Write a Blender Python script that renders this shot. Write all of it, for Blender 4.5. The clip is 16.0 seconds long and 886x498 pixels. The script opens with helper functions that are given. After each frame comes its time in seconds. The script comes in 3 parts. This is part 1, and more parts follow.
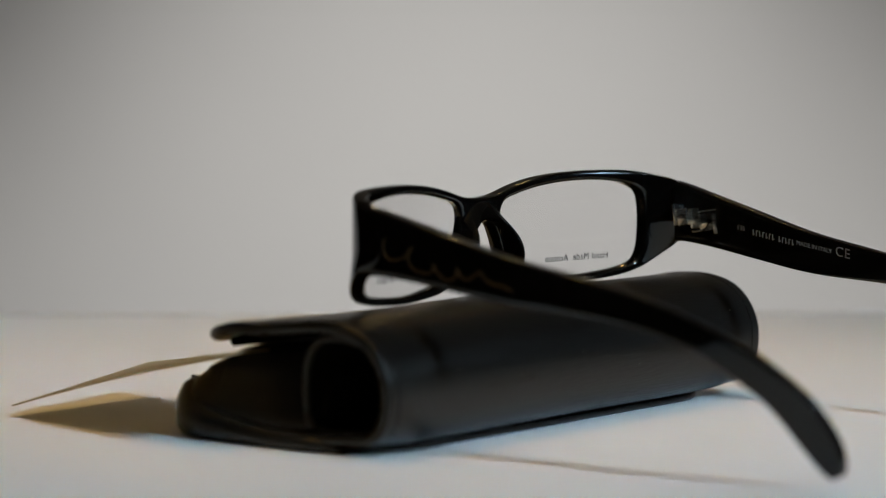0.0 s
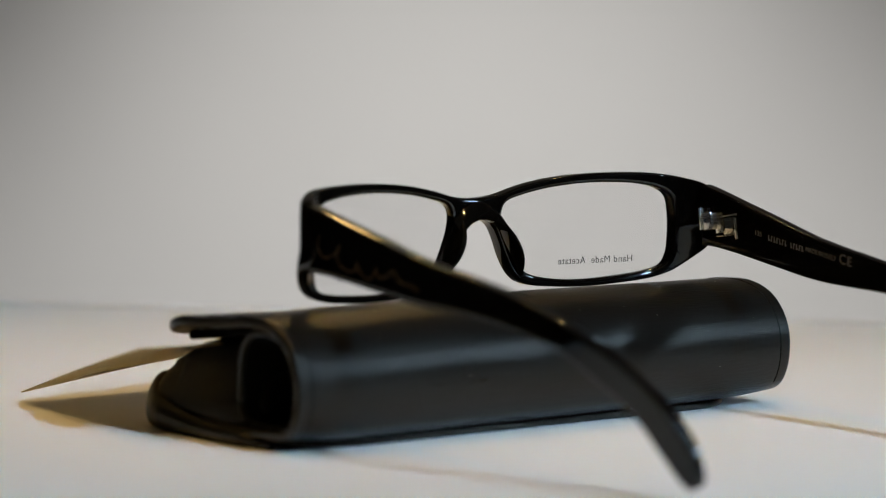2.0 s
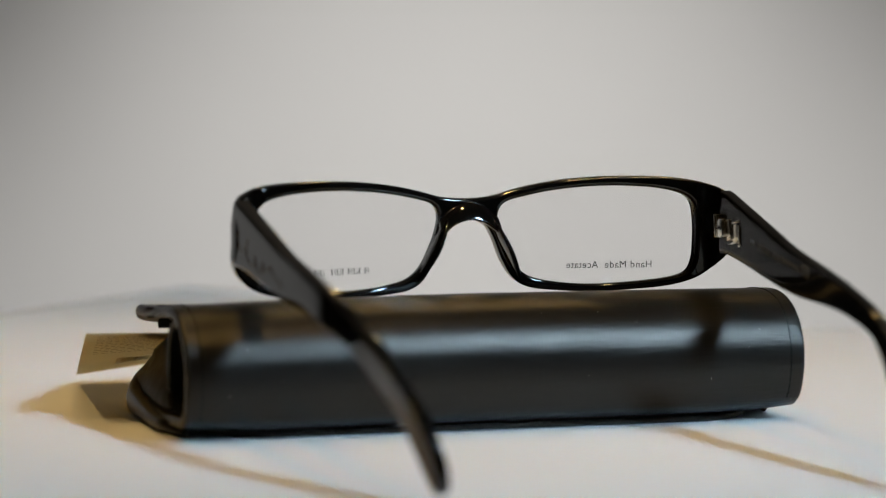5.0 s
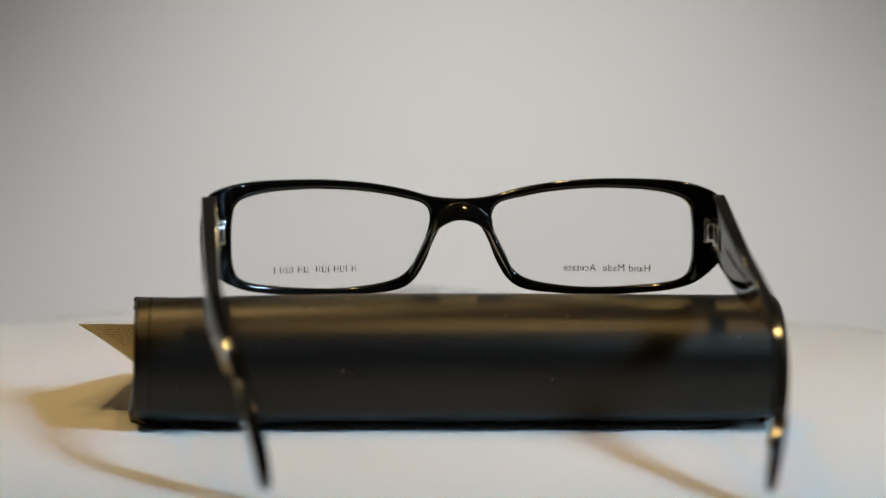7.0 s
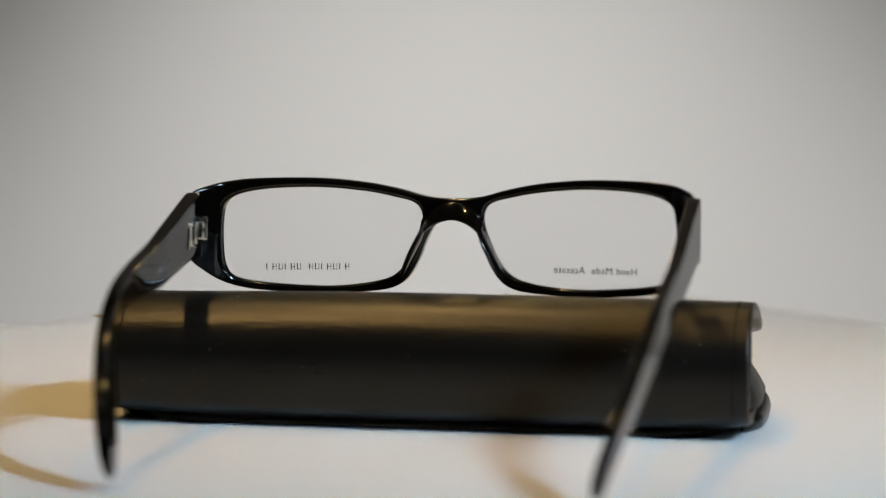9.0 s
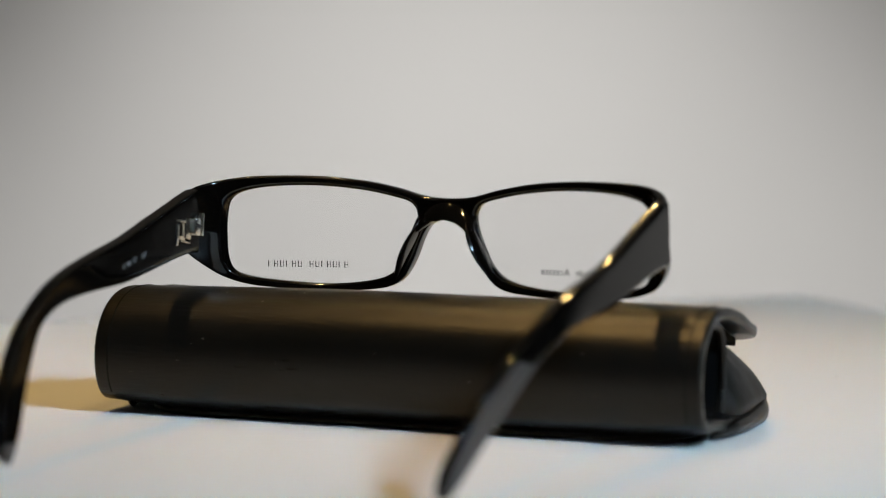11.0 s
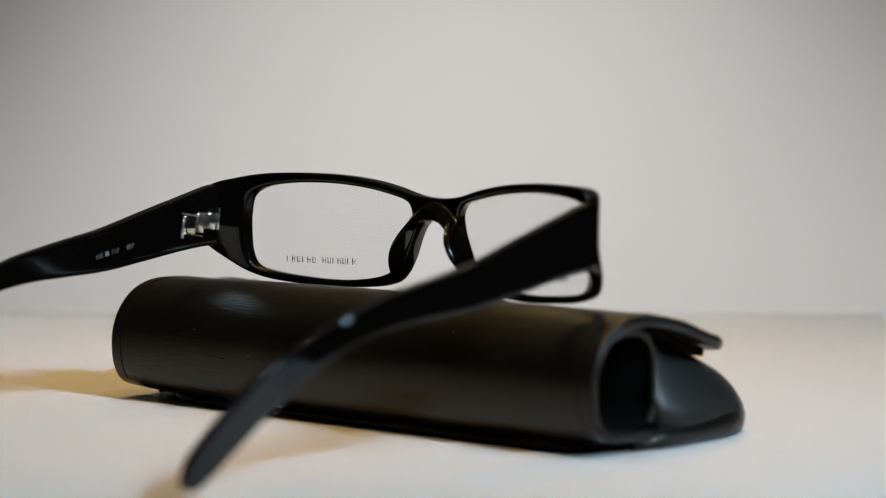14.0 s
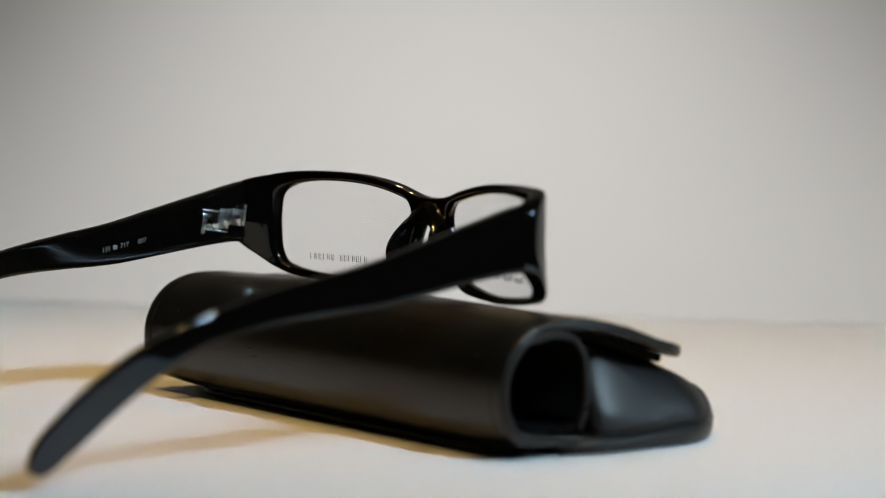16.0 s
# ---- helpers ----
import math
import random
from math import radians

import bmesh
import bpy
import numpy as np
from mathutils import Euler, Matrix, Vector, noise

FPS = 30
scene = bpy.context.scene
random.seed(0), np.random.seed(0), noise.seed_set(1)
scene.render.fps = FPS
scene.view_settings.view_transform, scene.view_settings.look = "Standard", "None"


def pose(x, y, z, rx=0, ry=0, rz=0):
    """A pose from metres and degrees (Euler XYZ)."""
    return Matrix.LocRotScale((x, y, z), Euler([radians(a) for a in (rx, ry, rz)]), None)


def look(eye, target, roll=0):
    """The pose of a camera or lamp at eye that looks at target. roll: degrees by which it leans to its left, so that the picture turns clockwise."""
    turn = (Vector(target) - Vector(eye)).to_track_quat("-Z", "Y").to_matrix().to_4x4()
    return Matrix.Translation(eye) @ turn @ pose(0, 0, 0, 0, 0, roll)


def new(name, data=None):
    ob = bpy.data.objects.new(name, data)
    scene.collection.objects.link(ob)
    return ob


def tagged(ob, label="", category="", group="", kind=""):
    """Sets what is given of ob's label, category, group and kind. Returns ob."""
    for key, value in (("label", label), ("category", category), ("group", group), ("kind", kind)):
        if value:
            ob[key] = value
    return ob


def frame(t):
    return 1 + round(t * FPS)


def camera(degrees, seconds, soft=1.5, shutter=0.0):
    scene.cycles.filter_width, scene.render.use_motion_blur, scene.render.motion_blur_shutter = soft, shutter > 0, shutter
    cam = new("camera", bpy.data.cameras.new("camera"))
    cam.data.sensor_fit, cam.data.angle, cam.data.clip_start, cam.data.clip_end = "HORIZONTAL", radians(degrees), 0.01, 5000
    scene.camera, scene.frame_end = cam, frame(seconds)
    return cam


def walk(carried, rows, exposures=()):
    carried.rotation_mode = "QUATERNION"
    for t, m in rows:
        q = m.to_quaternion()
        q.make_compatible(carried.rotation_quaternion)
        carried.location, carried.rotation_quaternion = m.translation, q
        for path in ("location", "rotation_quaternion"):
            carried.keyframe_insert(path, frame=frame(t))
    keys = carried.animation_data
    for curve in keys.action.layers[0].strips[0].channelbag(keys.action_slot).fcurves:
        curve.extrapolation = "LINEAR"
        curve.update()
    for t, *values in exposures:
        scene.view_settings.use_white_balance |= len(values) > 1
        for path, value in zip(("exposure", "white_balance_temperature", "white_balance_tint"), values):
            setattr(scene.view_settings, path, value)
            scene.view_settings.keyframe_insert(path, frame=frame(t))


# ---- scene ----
cam = camera(17.148, 16.0, soft=1.0)
cam.data.dof.use_dof = True
cam.data.dof.focus_distance = 0.802
cam.data.dof.aperture_fstop = 7.8
EYE = pose(0.0, -0.7904, 0.1083, 90 - 4.665, 0, 0.139) @ pose(0, 0, 0, 0, 0, 0.5)
walk(cam, [(0.0, EYE), (16.0, EYE)],
     exposures=[(0.0, -0.4), (1.0, -0.3), (3.5, -0.15), (7.0, -0.12), (12.5, -0.05), (16.0, -0.03)])

# how far the board has turned, degrees, at each time
TURNS = [(0.0, 47.99), (0.5, 44.62), (1.0, 41.23), (1.5, 37.85), (2.0, 34.52), (2.5, 31.05),
         (3.0, 27.70), (3.5, 24.32), (4.0, 20.95), (6.5, 3.44), (7.0, -0.05), (7.5, -3.57),
         (8.0, -7.05), (8.5, -10.51), (9.0, -13.97), (11.5, -28.35), (12.0, -31.65), (12.5, -34.78),
         (13.0, -38.06), (13.5, -41.22), (14.0, -44.49), (14.5, -47.77), (15.0, -51.14), (15.5, -54.51),
         (16.0, -58.01)]

# ---- light ----
world = bpy.data.worlds.new("room_air")
scene.world = world
world.use_nodes = True
world.node_tree.nodes["Background"].inputs[0].default_value = (0.9, 0.95, 1.0, 1)
world.node_tree.nodes["Background"].inputs[1].default_value = 0.012


def area_lamp(name, eye, target, size, watts, colour):
    data = bpy.data.lights.new(name, "AREA")
    data.shape, data.size, data.energy, data.color = "SQUARE", size, watts, colour
    ob = new(name, data)
    ob.matrix_world = look(eye, target)
    return ob


for name, eye, width, height, watts in (("key_lamp", (1.1, -1.04, 1.22), 0.09, 0.4, 2.1), ("side_lamp", (1.5, -0.25, 0.55), 0.1, 0.1, 0.2)):
    lamp = area_lamp(name, eye, (0, 0, 0.03), width, watts, (0.51, 0.747, 0.98))
    lamp.data.shape, lamp.data.size_y, lamp.data.spread = "RECTANGLE", height, radians(40)


def spot_lamp(name, eye, target, degrees, watts, colour, radius):
    ob = new(name, bpy.data.lights.new(name, "SPOT"))
    ob.data.energy, ob.data.color = watts, colour
    ob.data.spot_size, ob.data.spot_blend, ob.data.shadow_soft_size = radians(degrees), 1.0, radius
    ob.matrix_world = look(eye, target)
    return ob


for eye, watts in (((-0.22, 0.72, 1.7), 22.5), ((0.3, 1.3, 1.65), 6.0), ((0.03, 1.7, 1.1), 2.5), ((-0.45, -0.1, 1.65), 33.5), ((0.25, -0.5, 1.7), 26.0)):
    spot_lamp("ceiling_spot", eye, (0, 0.06, 0), 21, watts, (1.0, 0.66, 0.25), 0.03)
# added lamp: its soft cone stands in for the lens's darker corners
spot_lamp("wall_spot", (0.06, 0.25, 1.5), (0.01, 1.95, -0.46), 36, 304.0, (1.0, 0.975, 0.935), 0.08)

# added fill with no known lamp: lights upper wall for the temples to reflect
spot_lamp("wall_washer", (0.0, 0.75, 1.85), (0.0, 1.95, 1.05), 75, 10.0, (1.0, 0.86, 0.68), 0.06)
# two more added fills brighten the wall beyond the view, mirrored in the acetate
for x, watts in ((-1.25, 135.0), (1.2, 160.0)):
    spot_lamp("wall_washer", (x, 0.5, 1.5), (x, 1.95, 0.05), 48, watts, (1.0, 0.97, 0.93), 0.06)

# ---- materials ----


def material(name, colour, rough=0.5, metal=0.0, grain=0.0, scale=200.0, bump=0.0, bump_scale=400.0, stretch=(1, 1, 1), coat=0.0, gloss=0.5, sheen=(1, 1, 1)):
    """A principled material with colour variation at two scales and a fine relief."""
    m = bpy.data.materials.new(name)
    m.use_nodes = True
    nt = m.node_tree
    b = nt.nodes["Principled BSDF"]
    b.inputs["Base Color"].default_value = (*colour, 1)
    b.inputs["Roughness"].default_value = rough
    b.inputs["Metallic"].default_value = metal
    b.inputs["Specular Tint"].default_value = (*sheen, 1)
    b.inputs["Specular IOR Level"].default_value = gloss
    b.inputs["Coat Weight"].default_value = coat
    b.inputs["Coat Roughness"].default_value = 0.03
    co = nt.nodes.new("ShaderNodeTexCoord")
    mp = nt.nodes.new("ShaderNodeMapping")
    mp.inputs["Scale"].default_value = stretch
    nt.links.new(co.outputs["Object"], mp.inputs[0])
    if grain:
        tones = []
        for s in (scale, scale * 0.08):
            n = nt.nodes.new("ShaderNodeTexNoise")
            n.inputs["Scale"].default_value, n.inputs["Detail"].default_value = s, 5
            nt.links.new(mp.outputs[0], n.inputs[0])
            tones.append(n)
        mix = nt.nodes.new("ShaderNodeMath")
        mix.operation = "ADD"
        nt.links.new(tones[0].outputs[0], mix.inputs[0])
        nt.links.new(tones[1].outputs[0], mix.inputs[1])
        ramp = nt.nodes.new("ShaderNodeMapRange")
        ramp.inputs[1].default_value, ramp.inputs[2].default_value = 0.6, 1.4
        ramp.inputs[3].default_value, ramp.inputs[4].default_value = 1 - grain, 1 + grain
        nt.links.new(mix.outputs[0], ramp.inputs[0])
        tint = nt.nodes.new("ShaderNodeVectorMath")
        tint.operation = "SCALE"
        tint.inputs[0].default_value = colour
        nt.links.new(ramp.outputs[0], tint.inputs["Scale"])
        nt.links.new(tint.outputs[0], b.inputs["Base Color"])
        rr = nt.nodes.new("ShaderNodeMapRange")
        rr.inputs[1].default_value, rr.inputs[2].default_value = 0.6, 1.4
        rr.inputs[3].default_value, rr.inputs[4].default_value = rough * 0.85, min(1, rough * 1.15)
        nt.links.new(mix.outputs[0], rr.inputs[0])
        nt.links.new(rr.outputs[0], b.inputs["Roughness"])
    if bump:
        n = nt.nodes.new("ShaderNodeTexNoise")
        n.inputs["Scale"].default_value, n.inputs["Detail"].default_value = bump_scale, 6
        nt.links.new(mp.outputs[0], n.inputs[0])
        bp = nt.nodes.new("ShaderNodeBump")
        bp.inputs["Strength"].default_value, bp.inputs["Distance"].default_value = bump, 0.0004
        nt.links.new(n.outputs[0], bp.inputs["Height"])
        nt.links.new(bp.outputs[0], b.inputs["Normal"])
    return m


ACETATE = material("black_acetate", (0.002, 0.0016, 0.0013), 0.07, grain=0.1, scale=60, gloss=0.38)
LEATHER = material("black_leather", (0.004, 0.0039, 0.0037), 0.31, grain=0.5, scale=400, bump=0.28, bump_scale=600, stretch=(0.3, 3, 3), gloss=0.32, sheen=(1.0, 0.9, 0.78))
SMOOTH_LEATHER = material("smooth_leather", (0.005, 0.0048, 0.0045), 0.42, grain=0.4, scale=300, bump=0.8, bump_scale=110, gloss=0.36, sheen=(1.0, 0.92, 0.82))
LINING = material("dark_lining", (0.002, 0.002, 0.002), 0.9, grain=0.2, scale=900, bump=0.3, gloss=0.06)
THREAD = material("black_thread", (0.004, 0.004, 0.004), 0.8, grain=0.2, gloss=0.15)
STEEL = material("steel", (0.72, 0.68, 0.6), 0.2, 1.0, grain=0.08, scale=300)
MIRROR_STEEL = material("polished_steel", (0.66, 0.6, 0.48), 0.08, 1.0, grain=0.05, scale=300)
DARK_STEEL = material("dark_steel", (0.12, 0.12, 0.13), 0.25, 1.0, grain=0.1, scale=300)
BOARD = material("white_board", (0.74, 0.735, 0.72), 0.42, grain=0.02, scale=60, bump=0.05, bump_scale=300)
PLASTER = material("grey_plaster", (0.6, 0.6, 0.6), 0.9, grain=0.02, scale=8, bump=0.1, bump_scale=60)
# for unseen walls; darkness chosen to dim what the glossy parts reflect
DARK_SURROUND = material("dark_surround", (0.06, 0.06, 0.065), 0.9, grain=0.05, scale=8)
FLOORING = material("dark_flooring", (0.12, 0.09, 0.06), 0.5, grain=0.3, scale=10)
CARD = material("tan_card", (0.5, 0.43, 0.29), 0.5, grain=0.15, scale=120, bump=0.1)
CARD_INK = material("brown_ink", (0.27, 0.2, 0.11), 0.6, grain=0.2)
LABEL = material("cream_label", (0.85, 0.8, 0.68), 0.6, grain=0.05)


def let_light_through(m, share, colour):
    """Thin paper: a share of the light passes."""
    t = m.node_tree
    thin = t.nodes.new("ShaderNodeBsdfTranslucent")
    thin.inputs[0].default_value = (*colour, 1)
    mix = t.nodes.new("ShaderNodeMixShader")
    mix.inputs[0].default_value = share
    t.links.new(t.nodes["Principled BSDF"].outputs[0], mix.inputs[1])
    t.links.new(thin.outputs[0], mix.inputs[2])
    t.links.new(mix.outputs[0], t.nodes["Material Output"].inputs[0])


let_light_through(CARD, 0.6, (0.62, 0.55, 0.36))
let_light_through(LABEL, 0.4, (0.9, 0.86, 0.75))
PRINT = material("grey_print", (0.02, 0.02, 0.02), 0.6, grain=0.1)
PALE_PRINT = material("pale_print", (0.13, 0.13, 0.13), 0.5, grain=0.1)
GOLD = material("dull_gold", (0.07, 0.043, 0.015), 0.4, 0.5, grain=0.2)
DARK_INK = material("dark_ink", (0.1, 0.09, 0.07), 0.6, grain=0.2)

GLASS = bpy.data.materials.new("clear_glass")
GLASS.use_nodes = True
_b = GLASS.node_tree.nodes["Principled BSDF"]
_b.inputs["Base Color"].default_value = (0.99, 0.99, 0.99, 1)
_b.inputs["Transmission Weight"].default_value = 1.0
_b.inputs["Roughness"].default_value = 0.0
_b.inputs["IOR"].default_value = 1.45

# ---- mesh helpers ----


def part(name, bm, mat, parent=None, label="", sharp=35):
    me = bpy.data.meshes.new(name)
    bmesh.ops.recalc_face_normals(bm, faces=bm.faces)
    bm.to_mesh(me)
    bm.free()
    return mesh_part(name, me, mat, parent, label, sharp)


def mesh_part(name, me, mat, parent=None, label="", sharp=35):
    for f in me.polygons:
        f.use_smooth = True
    me.set_sharp_from_angle(angle=radians(sharp))
    me.materials.clear()
    me.materials.append(mat)
    ob = new(name, me)
    if parent:
        ob.parent = parent
    if label:
        tagged(ob, label)
    return ob


def spline(points, steps=6, closed=False):
    """Catmull-Rom curve through points of any dimension."""
    p = [Vector(q) for q in points]
    n = len(p)
    out = []
    for i in range(n if closed else n - 1):
        a, b, c, d = (p[(i + k) % n] if closed else p[max(0, min(n - 1, i + k))] for k in (-1, 0, 1, 2))
        for s in range(steps):
            t = s / steps
            out.append(0.5 * (2 * b + (c - a) * t + (2 * a - 5 * b + 4 * c - d) * t * t + (3 * b - a - 3 * c + d) * t ** 3))
    if not closed:
        out.append(p[-1])
    return out


def loft(rings, cap=True):
    """A skin over rings of equal length."""
    bm = bmesh.new()
    vs = [[bm.verts.new(q) for q in r] for r in rings]
    n = len(rings[0])
    for a, b in zip(vs, vs[1:]):
        for i in range(n):
            bm.faces.new((a[i], a[(i + 1) % n], b[(i + 1) % n], b[i]))
    if cap:
        bm.faces.new(vs[0])
        bm.faces.new(vs[-1])
    return bm


def box(cx, cy, cz, sx, sy, sz, bevel=0.0, segments=2):
    bm = bmesh.new()
    bmesh.ops.create_cube(bm, size=1.0)
    bmesh.ops.scale(bm, vec=(sx, sy, sz), verts=bm.verts)
    bmesh.ops.translate(bm, vec=(cx, cy, cz), verts=bm.verts)
    if bevel:
        bmesh.ops.bevel(bm, geom=bm.edges[:], offset=bevel, segments=segments, affect="EDGES", profile=0.5)
    return bm


def join(*bms):
    out = bmesh.new()
    for b in bms:
        me = bpy.data.meshes.new("piece")
        b.to_mesh(me)
        b.free()
        out.from_mesh(me)
        bpy.data.meshes.remove(me)
    return out


def from_curve(curve):
    """The mesh of a curve datablock."""
    ob = bpy.data.objects.new("curve", curve)
    scene.collection.objects.link(ob)
    me = bpy.data.meshes.new_from_object(ob.evaluated_get(bpy.context.evaluated_depsgraph_get()))
    bpy.data.objects.remove(ob)
    return me


def flat_shape(loops, depth, bevel):
    """A plate with holes: loops of (x, y), the first the outline."""
    cu = bpy.data.curves.new("shape", "CURVE")
    cu.dimensions, cu.fill_mode = "2D", "BOTH"
    cu.extrude, cu.bevel_depth, cu.bevel_resolution, cu.offset = depth / 2 - bevel, bevel, 3, -bevel
    for pts in loops:
        s = cu.splines.new("POLY")
        s.points.add(len(pts) - 1)
        for v, q in zip(s.points, pts):
            v.co = (q[0], q[1], 0, 1)
        s.use_cyclic_u = True
    return from_curve(cu)


def letters(text, height, thick=0.00003, spacing=1.0, condense=1.0):
    cu = bpy.data.curves.new("letters", "FONT")
    cu.body, cu.size, cu.extrude, cu.align_x, cu.space_character = text, height / 0.7, thick, "CENTER", spacing
    me = from_curve(cu)
    for v in me.vertices:
        v.co.x *= condense
    return me


def tube(points, radius, sides=8):
    """A round cord along points."""
    rings = []
    up = Vector((0, 0.13, 1)).normalized()
    for i, q in enumerate(points):
        d = (points[min(i + 1, len(points) - 1)] - points[max(i - 1, 0)]).normalized()
        a = d.cross(up).normalized()
        b = a.cross(d)
        rings.append([q + radius * (math.cos(k * math.tau / sides) * a + math.sin(k * math.tau / sides) * b) for k in range(sides)])
    return loft(rings)


def specks(points, size, seed):
    """Tiny flattened grains at points."""
    rng = random.Random(seed)
    bms = []
    for q in points:
        b = bmesh.new()
        bmesh.ops.create_icosphere(b, subdivisions=1, radius=size * (0.6 + 0.8 * rng.random()))
        bmesh.ops.scale(b, vec=(1 + rng.random(), 1, 0.6), verts=b.verts)
        bmesh.ops.translate(b, vec=q, verts=b.verts)
        bms.append(b)
    return join(*bms)


def mm(q):
    return Vector(q) * 0.001


# ---- room ----


def room():
    def slab(name, c, s, mat, label, cat):
        tagged(part(name, box(*c, *s), mat), label, cat, kind="structure")
    slab("wall_north", (0, 2.0, 0.55), (4.4, 0.1, 2.8), PLASTER, "plain pale grey backdrop wall behind the board", "wall")
    # three walls out of view, added dark so black surfaces reflect little
    slab("wall_south", (0, -2.65, 0.55), (4.4, 0.1, 2.8), DARK_SURROUND, "unseen plain wall, kept dark to limit reflections", "wall")
    slab("wall_east", (2.25, -0.325, 0.55), (0.1, 4.548, 2.8), DARK_SURROUND, "unseen plain wall, kept dark to limit reflections", "wall")
    slab("wall_west", (-2.25, -0.325, 0.55), (0.1, 4.548, 2.8), DARK_SURROUND, "unseen plain wall, kept dark to limit reflections", "wall")
    slab("floor", (0, -0.325, -0.9), (4.6, 4.9, 0.1), FLOORING, "dark brown wooden floor", "floor")
    slab("ceiling", (0, -0.325, 2.0), (4.6, 4.9, 0.1), PLASTER, "plain pale ceiling", "ceiling")
    rings = []
    for r, z in ((0.2, -0.85), (0.2, -0.83), (0.045, -0.815), (0.04, -0.05), (0.12, -0.04), (0.12, -0.0185)):
        rings.append([(r * math.cos(a * math.tau / 40), r * math.sin(a * math.tau / 40), z) for a in range(40)])
    tagged(part("pedestal", loft(rings), STEEL), "round metal pedestal under the white board", "pedestal")


def rounded_rect(x0, y0, x1, y1, r, n=8):
    out = []
    for cx, cy, a0 in ((x1 - r, y1 - r, 0), (x0 + r, y1 - r, 90), (x0 + r, y0 + r, 180), (x1 - r, y0 + r, 270)):
        for k in range(n + 1):
            a = radians(a0 + 90 * k / n)
            out.append((cx + r * math.cos(a), cy + r * math.sin(a)))
    return out


def make_board():
    """The square white board that turns."""
    me = flat_shape([rounded_rect(-0.252, -0.252, 0.252, 0.252, 0.006)], 0.018, 0.0012)
    me.transform(Matrix.Translation((0, 0, -0.009)))
    ob = mesh_part("display_board", me, BOARD)
    rng = random.Random(8)
    grains = [(rng.uniform(-0.17, 0.17), rng.uniform(-0.17, 0.17), 0.00004) for _ in range(26)]
    tagged(part("dust", specks(grains, 0.00016, 3), DARK_STEEL, ob), kind="stuff")
    return tagged(ob, "square white satin board turning under the case", "board")


# ---- spectacles ----
OUTER = [(0, 57.2), (7.5, 57.8), (15, 59.8), (24, 61.5), (34.5, 62.5), (46, 62.7), (56, 62.3), (63, 61.0), (67, 59.0),
         (68.6, 54), (68.8, 47), (68.3, 42.5), (66, 39), (61.5, 35.4), (55, 33.2), (45, 32.1), (35, 31.6), (25, 32.0), (17, 33.0),
         (12.6, 35.6), (9.5, 40.5), (7.1, 46.5), (4.6, 50.2)]
HOLE = [(8.4, 53.2), (10.2, 55.9), (15, 57.4), (24, 59.1), (36, 60.1), (48, 59.8), (56, 58.5), (59.8, 56.2), (60.8, 52),
        (61, 46), (60.6, 40), (58.3, 36.4), (51, 34.7), (36.5, 33.6), (26, 34.1), (17.4, 35.9), (13.2, 39.4), (10.3, 45), (8.7, 49.5)]


def front_y(x, z=0.06):
    """The bow of the front, metres, at x metres: the ends turn back, most at the top."""
    top = 0.45 + 0.55 * min(1.0, max(0.0, (z - 0.036) / 0.012))
    return -0.0069 - 2.74 * x * x - 0.0066 * top * (max(0.0, abs(x) - 0.057) / 0.0115) ** 1.8


